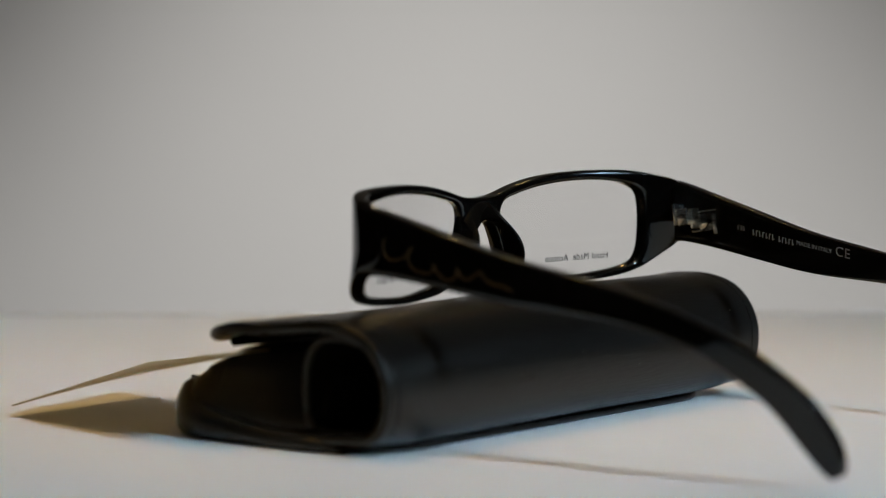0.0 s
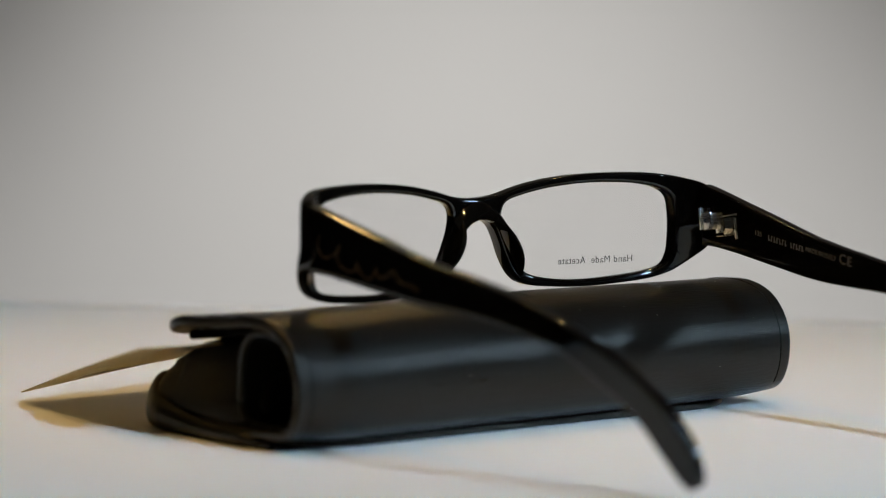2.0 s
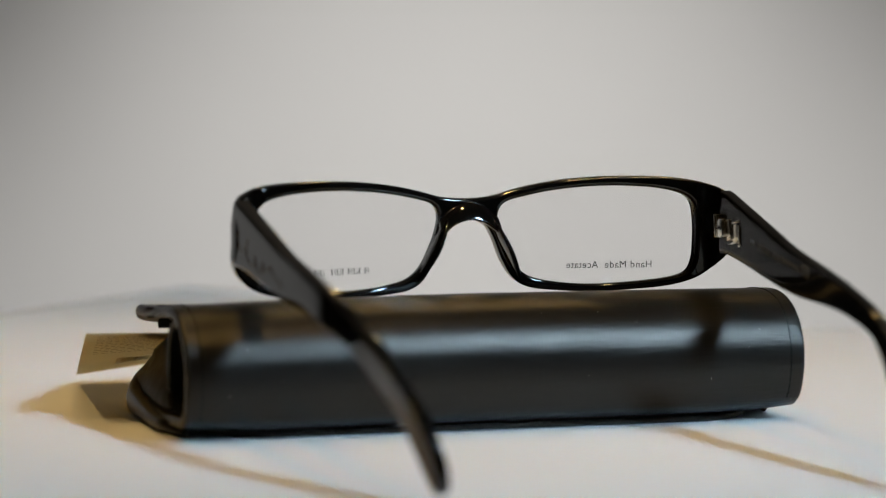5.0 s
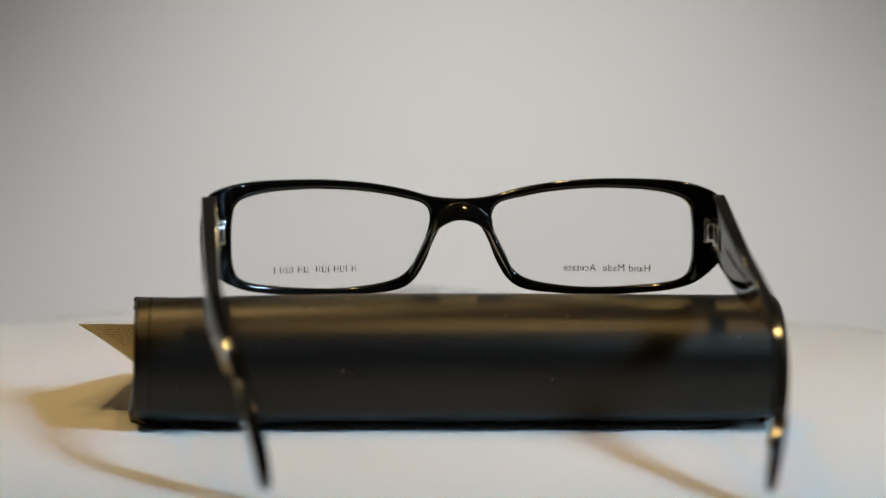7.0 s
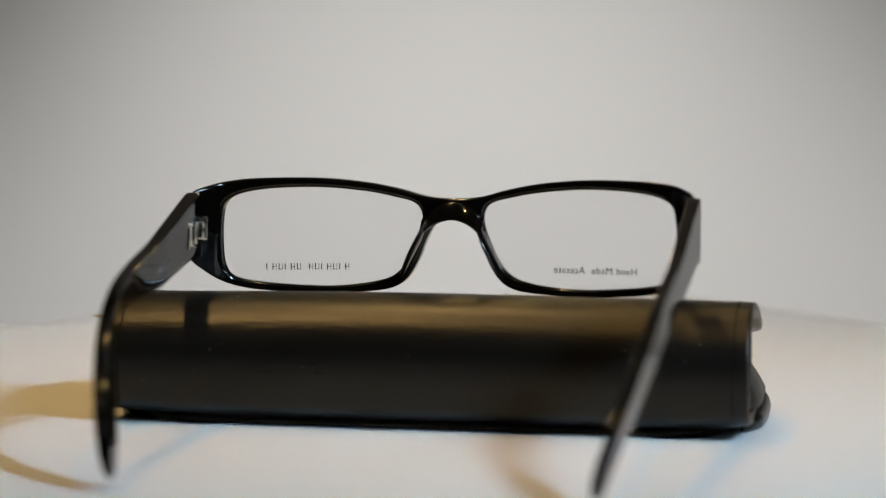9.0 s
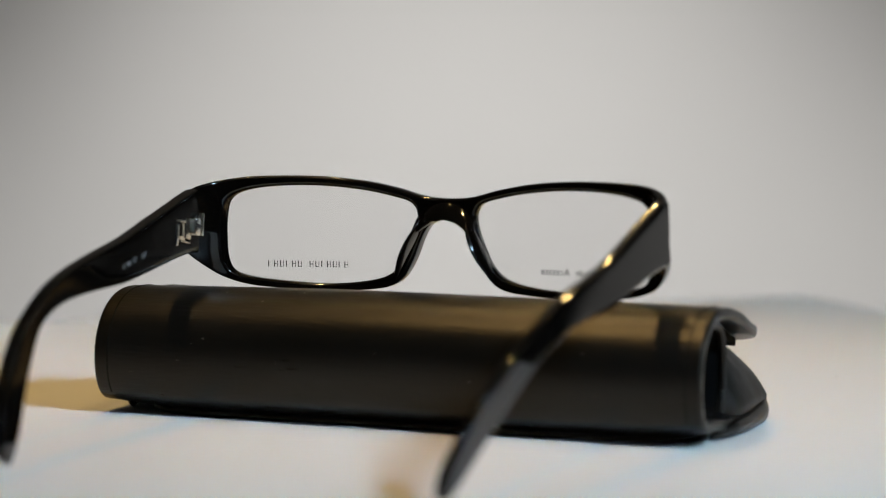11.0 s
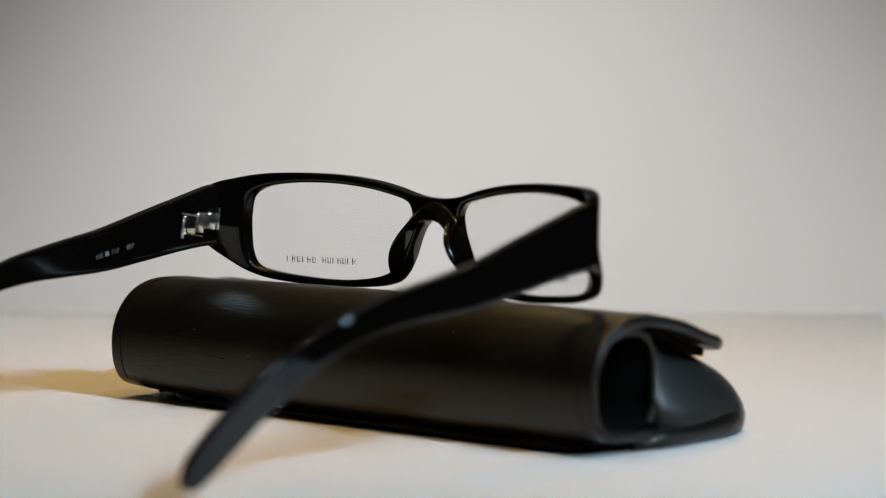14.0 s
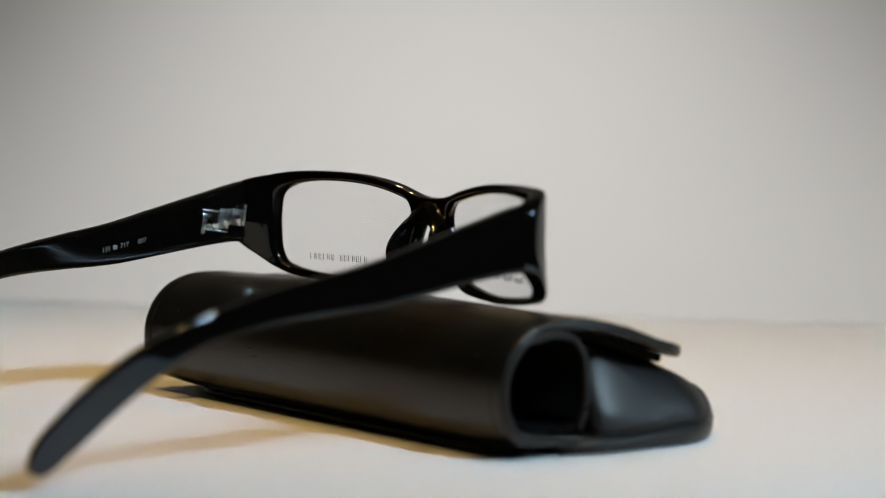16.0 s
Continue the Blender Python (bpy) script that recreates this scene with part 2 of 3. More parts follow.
def make_glasses():
    g = new("glasses")
    # front rim
    outer = spline(OUTER + [(0, 51.4)] + [(-x, z) for x, z in OUTER[:0:-1]], 5, True)
    hole = spline(HOLE, 5, True)
    loops = [[(q[0] * 0.001, q[1] * 0.001) for q in outer], [(q[0] * 0.001, q[1] * 0.001) for q in hole],
             [(-q[0] * 0.001, q[1] * 0.001) for q in reversed(hole)]]
    me = flat_shape(loops, 0.0046, 0.0009)
    cut = bmesh.new()
    cut.from_mesh(me)
    for x in [k * 0.004 for k in range(-12, 13)] + [side * (0.05 + k * 0.001) for k in range(1, 19) for side in (-1, 1)]:
        bmesh.ops.bisect_plane(cut, geom=cut.verts[:] + cut.edges[:] + cut.faces[:], plane_co=(x, 0, 0), plane_no=(1, 0, 0))
    for z in (0.037, 0.040, 0.043, 0.046, 0.049):
        bmesh.ops.bisect_plane(cut, geom=cut.verts[:] + cut.edges[:] + cut.faces[:], plane_co=(0, z, 0), plane_no=(0, 1, 0))
    cut.to_mesh(me)
    cut.free()
    for v in me.vertices:
        x, z, d = v.co
        far = max(0.0, abs(x) - 0.0615) / 0.0075
        back = 0.5 - d / 0.0046
        y = front_y(x, z) + d
        y -= back * min(far, 1.0) ** 1.3 * 0.0030 * min(1.0, max(0.0, (z - 0.037) / 0.01))
        v.co = (x if x < 0.061 else 0.061 + (x - 0.061) * 0.86, y, z)
    mesh_part("front_rim", me, ACETATE, g, sharp=50)
    # lenses
    for side in (1, -1):
        pts = [(side * q[0] * 0.001, q[1] * 0.001) for q in spline(HOLE, 5, True)]
        cx, cz = side * 0.0352, 0.047
        bm = bmesh.new()
        rows = []
        for dy in (0.0009, -0.0009):
            rows.append([[bm.verts.new((cx + (x - cx) * s, -0.0069 - 2.74 * (cx + (x - cx) * s) ** 2 + dy, cz + (z - cz) * s)) for x, z in pts] for s in (1.025, 0.97, 0.9, 0.8, 0.65, 0.45, 0.25, 0.1)])
        n = len(pts)
        for r in rows:
            for a, b in zip(r, r[1:]):
                for i in range(n):
                    bm.faces.new((a[i], a[(i + 1) % n], b[(i + 1) % n], b[i]))
            bm.faces.new(r[-1])
        for i in range(n):
            bm.faces.new((rows[0][0][i], rows[0][0][(i + 1) % n], rows[1][0][(i + 1) % n], rows[1][0][i]))
        lens = part("lens", bm, GLASS, g, "clear demonstration lens with small grey print", sharp=80)
        lens.visible_shadow = False
        # print on the back of the lens, read from the front
        if side > 0:
            me = letters("Hand Made  Acetate", 0.0019, spacing=1.08)
            wide = max(v.co.x for v in me.vertices) - min(v.co.x for v in me.vertices)
            for v in me.vertices:
                x = 0.0388 - v.co.x * 0.0227 / wide
                v.co = (x, front_y(x) - 0.00096 + v.co.z, 0.0379 + v.co.y)
            mesh_part("print", me, PRINT, lens)
        else:
            bms = []
            for k in range(14):
                if k == 6:
                    continue
                x0 = -0.0497 + k * 0.00159
                y0 = front_y(x0) - 0.00096
                bms.append(box(x0, y0, 0.0388, 0.00028, 0.00006, 0.0017))
                if k % 3:
                    bms.append(box(x0 + 0.0009, y0, 0.0388, 0.00014, 0.00006, 0.0017))
                    bms.append(box(x0 + 0.00045, y0, 0.0388 + (0.0007, 0.0, -0.0007)[k % 3], 0.0009, 0.00006, 0.00016))
            part("print", join(*bms), PRINT, lens)
        # nose pad moulded on the rim
        rings = []
        for k in range(13):
            u = k / 12
            z = 52.0 - 17.0 * u
            x = 6.3 + 8.0 * u ** 1.12
            w = 0.5 + 0.9 * math.sin(math.pi * min(1, u * 0.94 + 0.04)) ** 0.8
            d = 0.8 + 3.8 * math.sin(math.pi * min(1, u * 0.9 + 0.08)) ** 0.9
            rings.append([mm((side * (x + w * math.cos(a) * (1.0 if math.cos(a) > 0 else 0.55)), -7.6 - 0.6 * x * x * 0.00274 - d * 0.75 + d * math.sin(a), z)) for a in [j * math.tau / 14 for j in range(14)]])
        part("nose_pad", loft(rings), ACETATE, g, sharp=80)
        # temple
        temple(g, side)
    # thick arch behind the bridge
    rings = []
    for k in range(17):
        a = -1 + k / 8
        x, low = 8.4 * a, 51.3 - 4.6 * abs(a) ** 2.1
        back = -12.2 - 1.2 * a * a
        rings.append([mm((x, y, z)) for y, z in ((-7.5, low + 0.3), (-7.5, low + 5.0), (-9.4, low + 5.0), (-9.9, low + 4.6), (back + 0.3, low + 1.5), (back, low + 0.8), (back + 0.5, low + 0.3))])
    part("bridge", loft(rings), ACETATE, g, sharp=40)
    return tagged(g, "black acetate spectacles with clear lenses resting on the leather case", "glasses")


UPPER = [(-27.5, 59.2), (-31, 58.4), (-40, 56.0), (-55, 52.0), (-72, 47.5), (-95, 43.3), (-109, 40.0), (-122, 35.6), (-134, 30.2), (-146, 21.6), (-154, 12), (-157, 6)]
LOWER = [(-27.5, 42.2), (-31, 42.4), (-40, 41.4), (-55, 39.0), (-72, 36.5), (-95, 35.2), (-108, 33.3), (-119, 30.2), (-127, 25.4), (-136.5, 18.2), (-145.5, 9.2), (-152, 2.8)]

# how fast each temple closes towards its tip
SPLAY = {1: -0.010, -1: 0.034}
STEM = {1: 66.3, -1: 66.5}
THICK = {1: 1.85, -1: 2.15}


def temple(g, side):
    def drop(y):
        return (-0.7 if side > 0 else 1.3) * min(1, max(0, (-y - 30) / 50)) * min(1, max(0, (y + 150) / 40))
    # the tip on this side hangs lower and blunter
    if side > 0:
        up, lo = spline(UPPER[:-2] + [(-156.5, 10.8), (-160, 3.4)], 5), spline(LOWER[:-2] + [(-147, 8.4), (-154, 1.2)], 5)
    else:
        up, lo = spline(UPPER[:-2] + [(-152.5, 12.6), (-155, 5.0)], 5), spline(LOWER[:-2] + [(-144, 9.4), (-149.5, 1.8)], 5)
    rings = []
    n = len(up)
    for i, (a, b) in enumerate(zip(up, lo)):
        mid, half = (a + b) / 2, (a - b) / 2
        y = mid.x
        inward = 9.0 * max(0.0, (-y - 110) / 48) ** 2.1 if side > 0 else 11.6 * max(0.0, (-y - 100) / 54) ** 1.8
        x = STEM[side] - inward - SPLAY[side] * (-y - 25)
        t = THICK[side] - 0.4 * min(1, max(0, (-y - 30) / 90))
        lean = 0.16 * min(1.0, max(0.0, (-y - 84) / 22))
        if i > n - 7:
            f = (n - 1 - i) / 6
            k = math.sqrt(max(0.06, 1 - (1 - f) ** 2))
            half = half * (0.3 + 0.7 * k)
            t *= 0.4 + 0.6 * k
        ring = []
        for j in range(44):
            w = (j + 0.5) * math.tau / 44
            c, s = math.cos(w), math.sin(w)
            ex = abs(c) ** 0.2 * (1 if c > 0 else -1)
            ez = abs(s) ** 0.22 * (1 if s > 0 else -1)
            q = mid + half * ez
            ring.append(mm((side * (x + t * ex - lean * (q.y - mid.y)), q.x, q.y + drop(q.x))))
        rings.append(ring)
    arm = part("temple", loft(rings), ACETATE, g, sharp=60)
    # hinge: plate let into the temple, knuckle and screw

    def face(y):
        return STEM[side] - THICK[side] + 0.4 * min(1, max(0, (-y - 30) / 90)) - SPLAY[side] * (-y - 25)

    def at(y, z, dx=0.0):
        return (side * (face(y) + 0.32 + dx) * 0.001, y * 0.001, z * 0.001)
    lean = Matrix.Rotation(radians(-9), 4, "X")

    def placed(bm, y, z):
        bmesh.ops.transform(bm, matrix=Matrix.Translation(at(y, z)) @ lean, verts=bm.verts)
        return bm
    part("hinge", join(placed(box(0, 0, 0, 0.0014, 0.0012, 0.0058, 0.0002), -41.0, 47.9),
                       placed(box(0, 0, 0, 0.0012, 0.0080, 0.0006, 0.0002), -37.3, 51.3),
                       placed(box(0, 0, 0, 0.0012, 0.0080, 0.0006, 0.0002), -37.3, 45.9),
                       placed(box(0, 0, 0, 0.0016, 0.0032, 0.0058, 0.0003), -34.4, 49.1)), STEEL, arm, "small bright steel hinge")
    part("hinge_inlay", placed(box(0, 0, 0, 0.0009, 0.0048, 0.0050, 0.0001), -38.3, 48.4), MIRROR_STEEL, arm)
    knuckle = part("knuckle", placed(box(-side * 0.0007, 0, 0, 0.0024, 0.0036, 0.0050, 0.0005), -31.0, 49.4), STEEL, arm, sharp=40)
    part("slot", placed(box(-side * 0.0018, 0, 0, 0.0006, 0.0020, 0.0012, 0.0002), -30.8, 49.6), DARK_STEEL, knuckle)
    part("hinge_leaf", placed(box(-side * 0.0009, 0, 0, 0.0026, 0.0008, 0.0062, 0.0002), -28.5, 49.9), STEEL, arm)
    bm = bmesh.new()
    bmesh.ops.create_cone(bm, cap_ends=True, segments=12, radius1=0.0007, radius2=0.0007, depth=0.0058)
    part("screw", placed(bm, -30.2, 49.8), DARK_STEEL, arm)

    # pale print on the inner face
    def inner(me, y, z, slope):
        for v in me.vertices:
            yy = y + (v.co.x * side * -1) * 1000
            w = face(yy)
            v.co = Vector((side * (w - 0.06) * 0.001 - side * v.co.z, yy * 0.001, (z + (y - yy) * -slope) * 0.001 + v.co.y))
        return me
    if side > 0:
        mesh_part("print", inner(letters("135", 0.0013), -49.5, 46.6, 0.17), PALE_PRINT, arm)
        bms = []
        for k in range(13):
            if k == 7:
                continue
            y = -53.5 - k * 1.05
            z = 46.9 + (y + 49.5) * 0.17
            bms.append(box(side * (face(y) - 0.04) * 0.001, y * 0.001, z * 0.001, 0.00006, 0.0003, 0.0016))
            bms.append(box(side * (face(y) - 0.04) * 0.001, (y - 0.35) * 0.001, (z + (0.6 if k % 2 else -0.5)) * 0.001, 0.00006, 0.0005, 0.0003))
        part("print", join(*bms), PALE_PRINT, arm)
        mesh_part("print", inner(letters("MADE IN ITALY", 0.0012, condense=0.95), -73.0, 42.7, 0.17), PALE_PRINT, arm)
        mesh_part("print", inner(letters("CE", 0.0026, spacing=1.1), -82.0, 41.0, 0.17), PALE_PRINT, arm)
    else:
        mesh_part("print", inner(letters("135", 0.0013), -72.2, 41.4, 0.17), PALE_PRINT, arm)
        mesh_part("print", inner(letters("717", 0.0013), -66.4, 42.4, 0.17), PALE_PRINT, arm)
        mesh_part("print", inner(letters("807", 0.0013), -60.8, 43.4, 0.17), PALE_PRINT, arm)
        bar = box(side * (face(-69.4) - 0.04) * 0.001, -0.0694, 0.0425, 0.00006, 0.0013, 0.0012)
        part("print", bar, PALE_PRINT, arm)
        # faint gold scribble on the outer face
        pts = []
        for k in range(170):
            u = k / 169
            y = -33 - 38 * u + 2.6 * math.sin(u * 33) * (1 - u)
            z = 48.6 - 7.0 * u + 2.5 * math.cos(u * 33 + 0.6 * math.sin(u * 11)) * (1 - u) ** 0.7 + 1.1 * math.sin(u * 9 + 1)
            pts.append(mm((-68.67 + 0.4 * min(1, max(0, (-y - 30) / 90)) + SPLAY[side] * (-y - 25), y, z)))
        part("emblem", tube(pts, 0.00016, 5), GOLD, arm, "faint gold scribbled emblem")


# ---- case ----
SHELL = [(63, 23.8), (56, 25.8), (46, 28.4), (35, 31), (26, 32.6), (17, 32.6), (9.5, 30.4), (4.2, 26), (1.2, 20), (0.7, 13.2), (1.9, 7.6), (4.8, 3.6), (10.5, 1.8), (26, 1.7), (40, 1.7), (54, 1.7)]
WEDGE = [(28, 3.2), (45, 3.2), (63, 2.7), (70, 3.2), (74.0, 6.0), (72.2, 10.8), (65.0, 15.2), (54, 18.9), (44, 22.6), (36, 24), (29.5, 24)]
TUBE = [(4.2, 15.5), (5.4, 9.4), (10, 6.0), (19, 5.2), (26, 5.8), (28.2, 10), (28.6, 17), (27.8, 23.5), (24.5, 27.6), (18.5, 29.0), (11, 27.6), (6, 22.4)]


def strip(path, thick, smooth=True):
    """A closed outline round an open path, to the inner side, with rounded ends."""
    p = spline(path, 5) if smooth else path
    n = len(p)
    nor = []
    for i in range(n):
        d = (p[min(i + 1, n - 1)] - p[max(i - 1, 0)]).normalized()
        nor.append(Vector((-d.y, d.x)))
    out = list(p)
    r = thick / 2
    turns = [radians(a) for a in (30, 60, 90, 120, 150)]
    d = (p[-1] - p[-2]).normalized()
    out += [p[-1] + nor[-1] * (r - r * math.cos(a)) + d * r * math.sin(a) for a in turns]
    out += [q + m * thick for q, m in zip(reversed(p), reversed(nor))]
    d = (p[0] - p[1]).normalized()
    out += [p[0] + nor[0] * (r + r * math.cos(a)) + d * r * math.sin(a) for a in turns]
    return out


def raised(x, y, z):
    """How far the leather stands off at the ends, millimetres."""
    low = max(0.0, 1 - z / 22) * min(1.0, max(0.0, (26 - y) / 10))
    up = 1.5 * low * (max(0, abs(x) - 56) / 25) ** 1.8
    return up - (0.014 * x * min(1, (y - 40) / 10) if y > 40 and z > 15 else 0.0)


def make_case():
    c = new("glasses_case")
    # outer leather: flap, front and base in one strip, edges rounded
    whole = spline(SHELL, 5)
    top = next(i for i, q in enumerate(whole) if q.x < 30)

    def trimmed(y_end):
        """The strip's line with its flap ending at y_end."""
        flap = [q for q in whole[:top + 1]]
        i = next(k for k in range(top) if flap[k + 1].x < y_end)
        first = flap[i].lerp(flap[i + 1], min(1.0, max(0.0, (flap[i].x - y_end) / (flap[i].x - flap[i + 1].x))))
        rest = [first] + flap[i + 1:]
        cum = [0.0]
        for a, b in zip(rest, rest[1:]):
            cum.append(cum[-1] + (b - a).length)
        out = []
        for k in range(25):
            d = cum[-1] * k / 24
            j = max(0, min(len(rest) - 2, next((m for m in range(len(cum)) if cum[m] >= d - 1e-9), 1) - 1))
            out.append(rest[j].lerp(rest[j + 1], (d - cum[j]) / (cum[j + 1] - cum[j])))
        return out + whole[top + 1:]
    rings = []
    half = [81.2, 80.8, 80.2, 79.2, 78, 76, 73, 69, 65, 60, 50, 25]
    xs = [-x for x in half] + [0] + half[::-1]
    for x in xs:
        ring = []
        # flap corners are rounded in plan
        far = max(0.0, abs(x) - 69) / 12.4
        for q in strip(trimmed(50 + 13 * math.sqrt(max(0.0, 1 - far * far))), 2.8, False):
            y, z = q
            xx = x
            # base corners
            if y > 40 and z < 8:
                far = max(0.0, abs(x) - 60) / 21
                y = 40 + (y - 40) * math.sqrt(max(0.0, 1 - far ** 2.4))
            # the ends stand a little off the board
            lift = raised(x, y, z)
            ring.append(mm((xx, y, z + lift)))
        rings.append(ring)
    # soften both ends
    for r in (rings[0], rings[-1]):
        n = len(r)
        old = [q.copy() for q in r]
        for i in range(n):
            r[i] = old[i].lerp(old[(n - 6 - i) % n], 0.16)
    part("outer_leather", loft(rings), LEATHER, c, sharp=50)
    # second layer under the flap
    rings = []
    lining = strip([(55.5, 23.2), (51, 24.4), (45, 26.0), (36, 28.4), (28, 29.9), (20, 30.0)], 2.4)
    for x in (-75, -74.2, -66, -35, 0, 35, 66, 74.2, 75):
        rings.append([mm((x, 37 + (q.x - 37) * (1 if abs(x) < 74.6 else 0.985), q.y - 0.3 - 0.014 * x * min(1, max(0, (q.x - 40) / 10)))) for q in lining])
    part("flap_lining", loft(rings), LINING, c, sharp=50)
    # base sheet
    sheet = []
    for cx, cy, r, a0 in ((0.0545, 0.0275, 0.0195, 270), (0.055, 0.0517, 0.0235, 0), (-0.057, 0.053, 0.0190, 90), (-0.0550, 0.0280, 0.020, 180)):
        sheet += [(cx + r * math.cos(radians(a0 + 9 * k)), cy + r * math.sin(radians(a0 + 9 * k))) for k in range(11)]
    me = flat_shape([sheet], 0.0018, 0.0008)
    me.transform(Matrix.Translation((0, 0, 0.0009)))
    mesh_part("base_sheet", me, LEATHER, c)
    # inner tube
    o = spline(TUBE, 4, True)
    cen = Vector((17.5, 16))
    bm = bmesh.new()
    n = len(o)
    prof = []
    for x, s in ((-78.8, 1.0), (78.8, 1.0), (79.1, 0.97), (78.8, 0.945), (-78.8, 0.945), (-79.1, 0.97)):
        prof.append([bm.verts.new(mm((x, *(cen + (q - cen) * s)))) for q in o])
    for a, b in zip(prof, prof[1:] + prof[:1]):
        for i in range(n):
            bm.faces.new((a[i], a[(i + 1) % n], b[(i + 1) % n], b[i]))
    part("pocket", bm, LINING, c, "dark lined open pocket", sharp=50)
    # rounded leather edge along the pocket's rear wall
    for sx in (-1, 1):
        lip = spline([(sx * 79.2, y, z) for y, z in ((12, 27.9), (18.5, 28.9), (24.3, 27.5), (27.6, 23.4), (28.4, 17), (28.0, 10), (26.4, 6.0))], 5)
        part("pocket_edge", tube([mm(q) for q in lip], 0.0009, 8), SMOOTH_LEATHER, c, sharp=70)
    # rear padded part with domed ends, rounded in plan
    w = spline(WEDGE, 5, True)

    def pad_ring(x):
        right = (x + 80.5) / 165.1
        yc, ry = 57.8 - 7.0 * right, 19.6 + 4.4 * right
        r = 24.4 if x > 0 else 20.3
        round_off = math.sqrt(max(0.0, 1 - (max(0.0, abs(x) - 58.8) / r) ** 2))
        u = min(1.0, max(0.0, abs(x) - 49.4 - r) / 8)
        s = (1 - u ** 3.6) ** (1 / 3.6)
        ring = []
        for q in w:
            y, z = q
            y = yc + (y - 50) / 24.2 * ry * round_off if y > 50 else yc + (y - 50) / 22 * (yc - 28) * s
            z = 6.5 + (z - 6.5) * s
            # the end panels lean inward
            lean = 0.5 * max(0.0, z - 6.5) * min(1.0, max(0.0, (abs(x) - 45) / 30))
            ring.append(mm((x - math.copysign(lean, x), y, z)))
        return ring
    tips = (0, 0.3, 0.5, 0.65, 0.78, 0.88, 0.95, 0.985, 0.999)
    spans = [-69.7 - 8 * u for u in reversed(tips)] + [-67, -63, -59, -30, 0, 30, 59, 63, 67, 70] + [73.8 + 8 * u for u in tips]
    pad = part("rear_pad", loft([pad_ring(x) for x in spans]), SMOOTH_LEATHER, c, sharp=70)
    # thick rolled rim round the tongue, low at the sides and high at the rear
    line = [(77.6, 17), (79.2, 21), (80.6, 27), (81.2, 37)]
    line += [(57.9 + 23.4 * math.cos(radians(a)), 50.8 + 24.6 * math.sin(radians(a))) for a in range(0, 91, 10)]
    line += [(20, 76.4), (-20, 77.2)]
    line += [(-59.1 + 19.3 * math.cos(radians(a)), 57.8 + 20.2 * math.sin(radians(a))) for a in range(90, 181, 10)]
    line += [(-78.8, 40), (-78.8, 27), (-77.6, 21), (-76.0, 17)]
    line = spline(line, 4)
    rings = []
    for i, q in enumerate(line):
        d = (line[min(i + 1, len(line) - 1)] - line[max(i - 1, 0)]).normalized()
        k = min(1.0, max(0.0, (q.y - 28) / 46))
        h = 1.9 + 0.5 * k + 3.2 * k ** 3
        ease = min(1.0, 0.3 + 0.1 * min(i, len(line) - 1 - i))
        h, wide = h * ease, 2.2 * ease
        ring = []
        for n in range(14):
            a = n * math.tau / 14
            out = math.copysign(abs(math.cos(a)) ** 0.8, math.cos(a)) * wide
            up = math.copysign(abs(math.sin(a)) ** 0.8, math.sin(a)) * h
            tilt = -0.28 * max(0.0, up) * k
            ring.append(mm((q.x + d.y * (out + tilt), q.y - d.x * (out + tilt), h + 0.3 + up)))
        rings.append(ring)
    rim = part("rim", loft(rings), LEATHER, c, sharp=70)
    # the tongue lies askew to the front
    for o in (pad, rim):
        for v in o.data.vertices:
            v.co.x = v.co.x * 1.019 - 0.0016
        o.data.transform(pose(0.0015, 0.0018, 0, 0, 0, 1.4))
    # stitches along both ends of the front and along the flap's edge
    path = spline(SHELL, 5)
    cum = [0.0]
    for a, b in zip(path, path[1:]):
        cum.append(cum[-1] + (b - a).length)

    def along(s):
        for i in range(len(cum) - 1):
            if cum[i + 1] >= s:
                k = (s - cum[i]) / (cum[i + 1] - cum[i])
                return path[i].lerp(path[i + 1], k)
        return path[-1]
    for sx in (-1, 1):
        bms = []
        s = 20.0
        while s < 84:
            a, b = along(s), along(s + 2.0)
            d = (b - a).normalized()
            nn = Vector((d.y, -d.x)) * 0.02
            pa, pb = a + nn, b + nn
            pa.y += raised(sx * 77, *pa)
            pb.y += raised(sx * 77, *pb)
            bms.append(tube([mm((sx * 77.4, *pa)), mm((sx * 77.3, *((pa + pb) / 2 + nn))), mm((sx * 77.4, *pb))], 0.0002, 5))
            s += 2.3
        tagged(part("stitching", join(*bms), THREAD, c), kind="stuff")
    rng = random.Random(5)
    grains = []
    for _ in range(34):
        q = along(rng.uniform(34, 78))
        grains.append(mm((rng.uniform(-74, 74), q.x, q.y + 0.05)))
    tagged(part("dust", specks(grains, 0.00009, 6), LABEL, c), kind="stuff")
    # stitched line inside the flap's edge, round its corners
    edge = []
    for k in range(61):
        a = radians(180 - 3 * k)
        x = 60 * math.cos(a) + 15.5 * max(-1.0, min(1.0, math.cos(a) * 1.6))
        far = max(0.0, abs(x) - 64.5) / 11.2
        y = 47 + 11.6 * math.sqrt(max(0.0, 1 - far * far))
        i = next(n for n in range(len(path) - 1) if path[n + 1].x <= y)
        q = path[i].lerp(path[i + 1], (path[i].x - y) / (path[i].x - path[i + 1].x))
        edge.append(Vector((x, y, q.y + 0.08 - 0.014 * x * min(1.0, (y - 40) / 10))))
    edge = [q for q, r in zip(edge, edge[1:]) if (r - q).length > 0.05][3:-2]
    part("flap_seam", tube([mm(q) for q in edge], 0.0003, 6), THREAD, c)
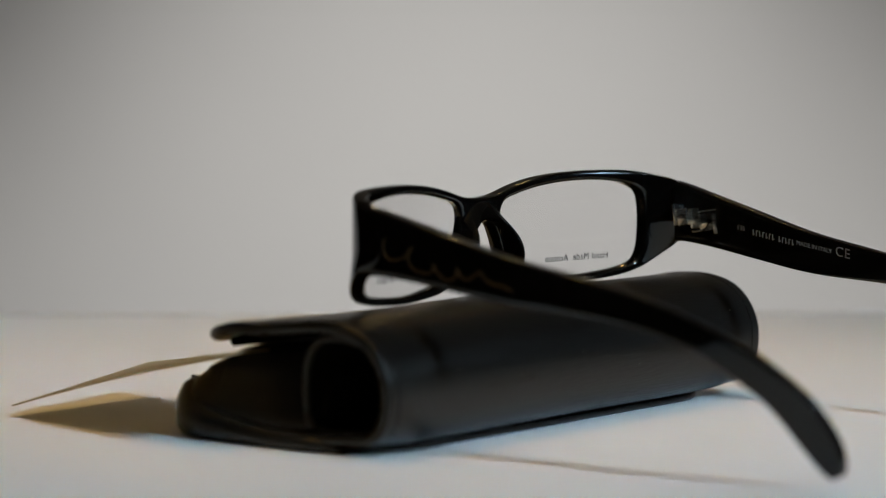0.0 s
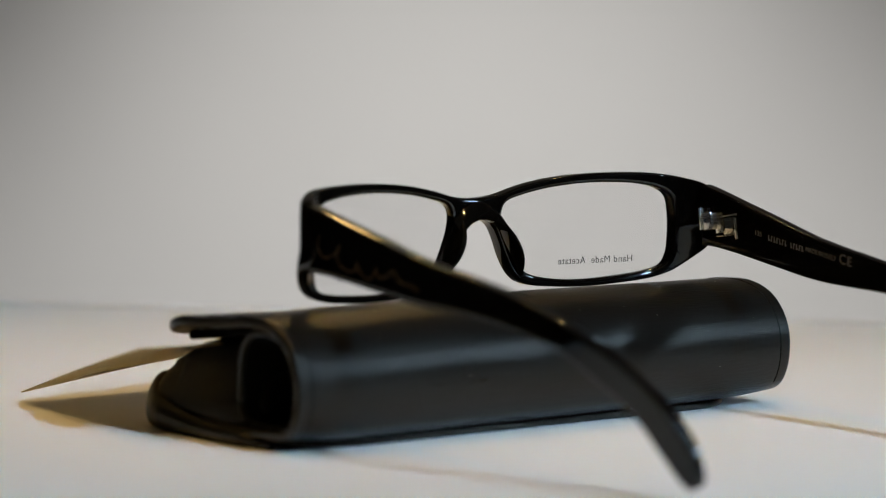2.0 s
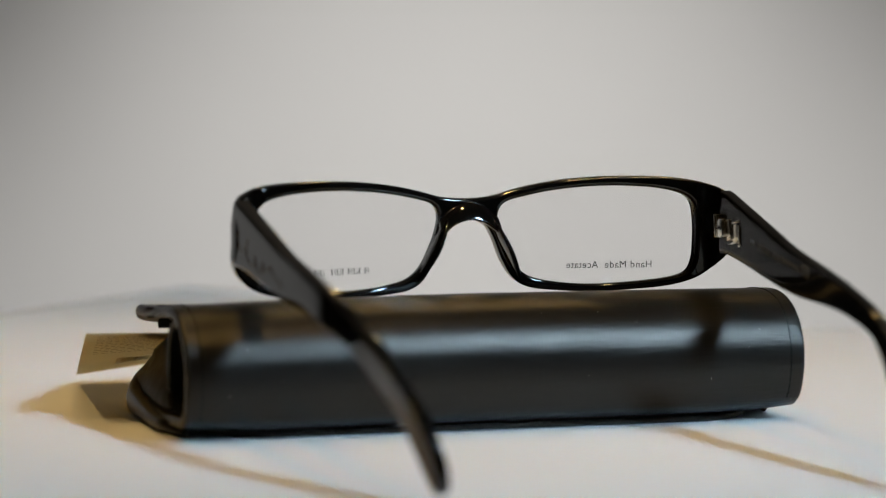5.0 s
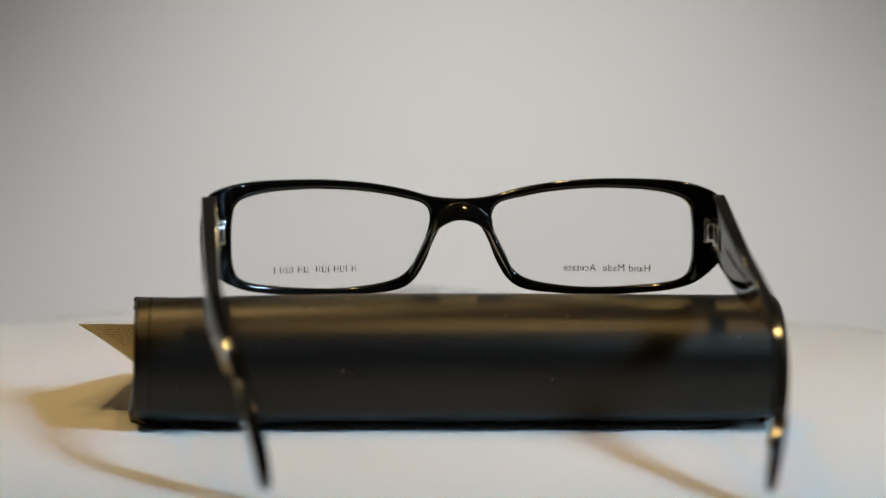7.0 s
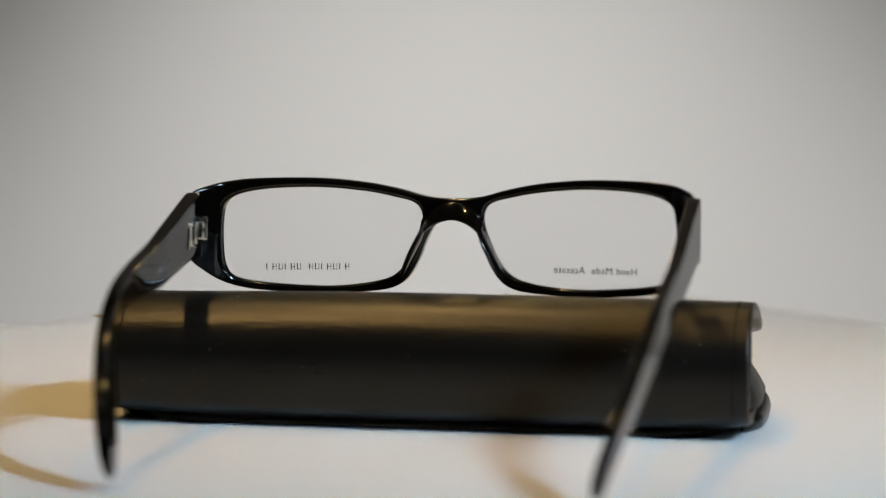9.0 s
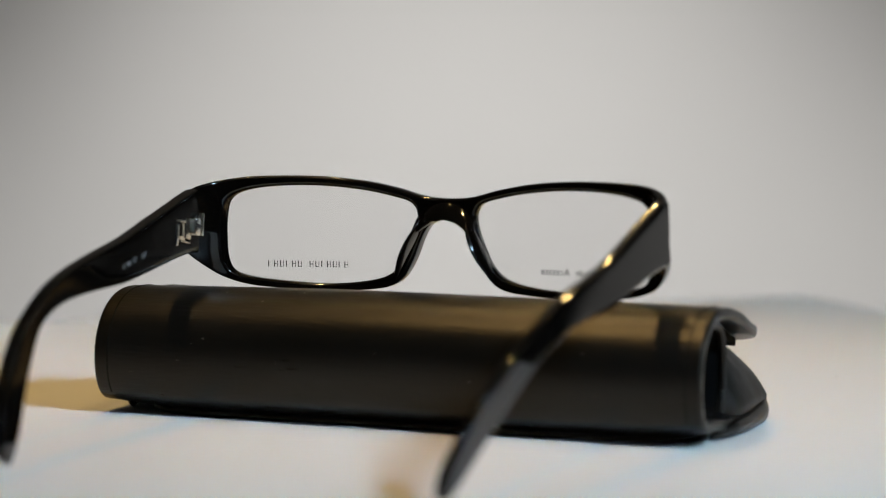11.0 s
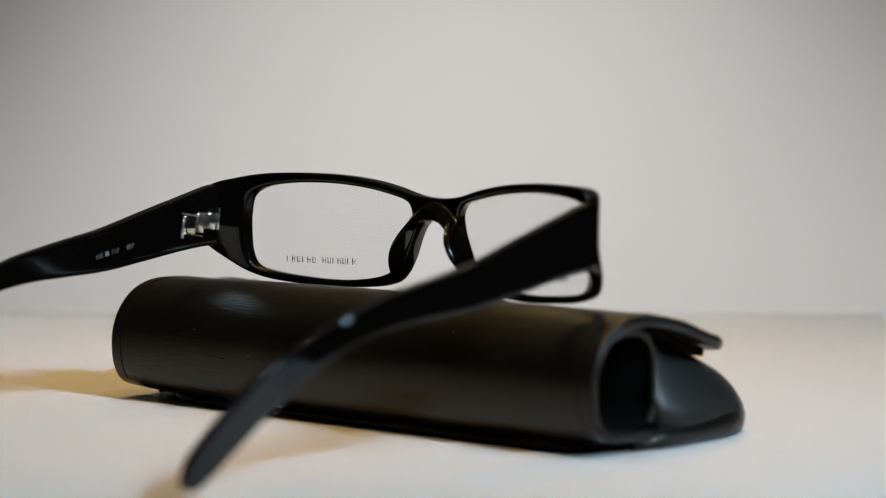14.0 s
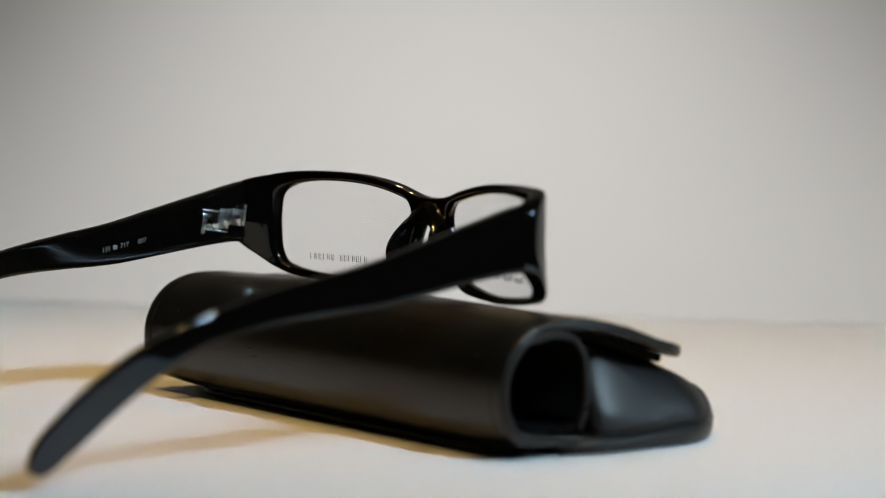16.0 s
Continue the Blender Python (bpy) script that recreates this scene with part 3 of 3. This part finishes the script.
    for o in c.children:
        for v in o.data.vertices:
            v.co.x = v.co.x * 1.031 + 0.0051
            if v.co.y > 0.04 and v.co.z > 0.015 and v.co.x < -0.05:
                v.co.x -= 0.0014 * min(1.0, (-v.co.x - 0.05) / 0.025)
            sag = 0.0015 - 0.0022 * min(1.0, max(0.0, (v.co.y - 0.03) / 0.02))
            v.co.z += (0.0013 - sag * (max(0.0, -v.co.x) / 0.078) ** 1.5 - 0.0003 * max(0.0, v.co.x) / 0.085) * min(1.0, max(0.0, v.co.z - 0.0004) / 0.010)
    return tagged(c, "black grained leather glasses case with open flap lying on the board", "glasses case")


def make_card():
    """A bent card that leans from the case's flap down to the board."""
    c = new("card")
    B, A = Vector((-99.2, -8.6, 22.4)), Vector((-92.3, 72.1, 1.9))
    along_x = Vector((0.9935, 0.1135, -0.02)) * 54
    n = 14

    def at(u, v, d=0.0):
        q = B.lerp(A, u) + along_x * v
        q.z += 7.5 * v * u
        q.z += 0.4 * math.sin(math.pi * u) * (1 - v) - d
        return mm(q)
    bm = bmesh.new()
    top = [[bm.verts.new(at(i / n, j / 4)) for j in range(5)] for i in range(n + 1)]
    low = [[bm.verts.new(at(i / n, j / 4, 0.35)) for j in range(5)] for i in range(n + 1)]
    for i in range(n):
        for j in range(4):
            bm.faces.new((top[i][j], top[i + 1][j], top[i + 1][j + 1], top[i][j + 1]))
            bm.faces.new((low[i][j], low[i][j + 1], low[i + 1][j + 1], low[i + 1][j]))
    for i in range(n):
        for j in (0, 4):
            bm.faces.new((top[i][j], low[i][j], low[i + 1][j], top[i + 1][j]))
    for j in range(4):
        for i in (0, n):
            bm.faces.new((top[i][j], top[i][j + 1], low[i][j + 1], low[i][j]))
    part("sheet", bm, CARD, c)

    def patch(u0, v0, u1, v1, d):
        b = bmesh.new()
        k = 6
        rows = [[b.verts.new(at(u0 + (u1 - u0) * i / k, v, d)) for v in (v0, v1)] for i in range(k + 1)]
        for r, s in zip(rows, rows[1:]):
            b.faces.new((r[0], r[1], s[1], s[0]))
        return b
    part("label", patch(0.68, 0.2, 0.86, 1.0, 0.39), LABEL, c, "cream framed printed label")
    part("label_field", patch(0.70, 0.225, 0.84, 1.0, 0.41), CARD, c)
    rng = random.Random(4)
    bms = []
    v = 0.3
    while v < 0.98:
        lo = 0.72 + 0.05 * rng.random()
        bms.append(patch(lo, v, 0.82, v + 0.005 + 0.006 * rng.random(), 0.43))
        if rng.random() < 0.5:
            bms.append(patch(lo, v, lo + 0.02, v + 0.02, 0.43))
        v += 0.03
    part("label_print", join(*bms), DARK_INK, c)
    bms = []
    for r in range(11):
        u = 0.06 + r * 0.045
        v = 0.06
        while v < 0.95:
            w = 0.012 + 0.03 * rng.random()
            bms.append(patch(u, v, u + 0.014, v + w, 0.39))
            v += w + 0.012
    part("print", join(*bms), CARD_INK, c)
    return tagged(c, "bent tan printed card sticking out of the case", "card")


room()
board = make_board()
glasses = make_glasses()
case = make_case()
card = make_card()


def motions():
    base = {board: pose(0, 0, 0, 0, 0, 48), glasses: pose(0.0028, 0.0003, 0.0008, 0, -0.55, 3.28), case: pose(-0.0013, -0.0473, 0, 0, 0, 4.4), card: pose(0, 0, 0.0012)}
    for thing, m in base.items():
        walk(thing, [(t, pose(0, 0, 0, 0, 0, a) @ m) for t, a in TURNS])


motions()
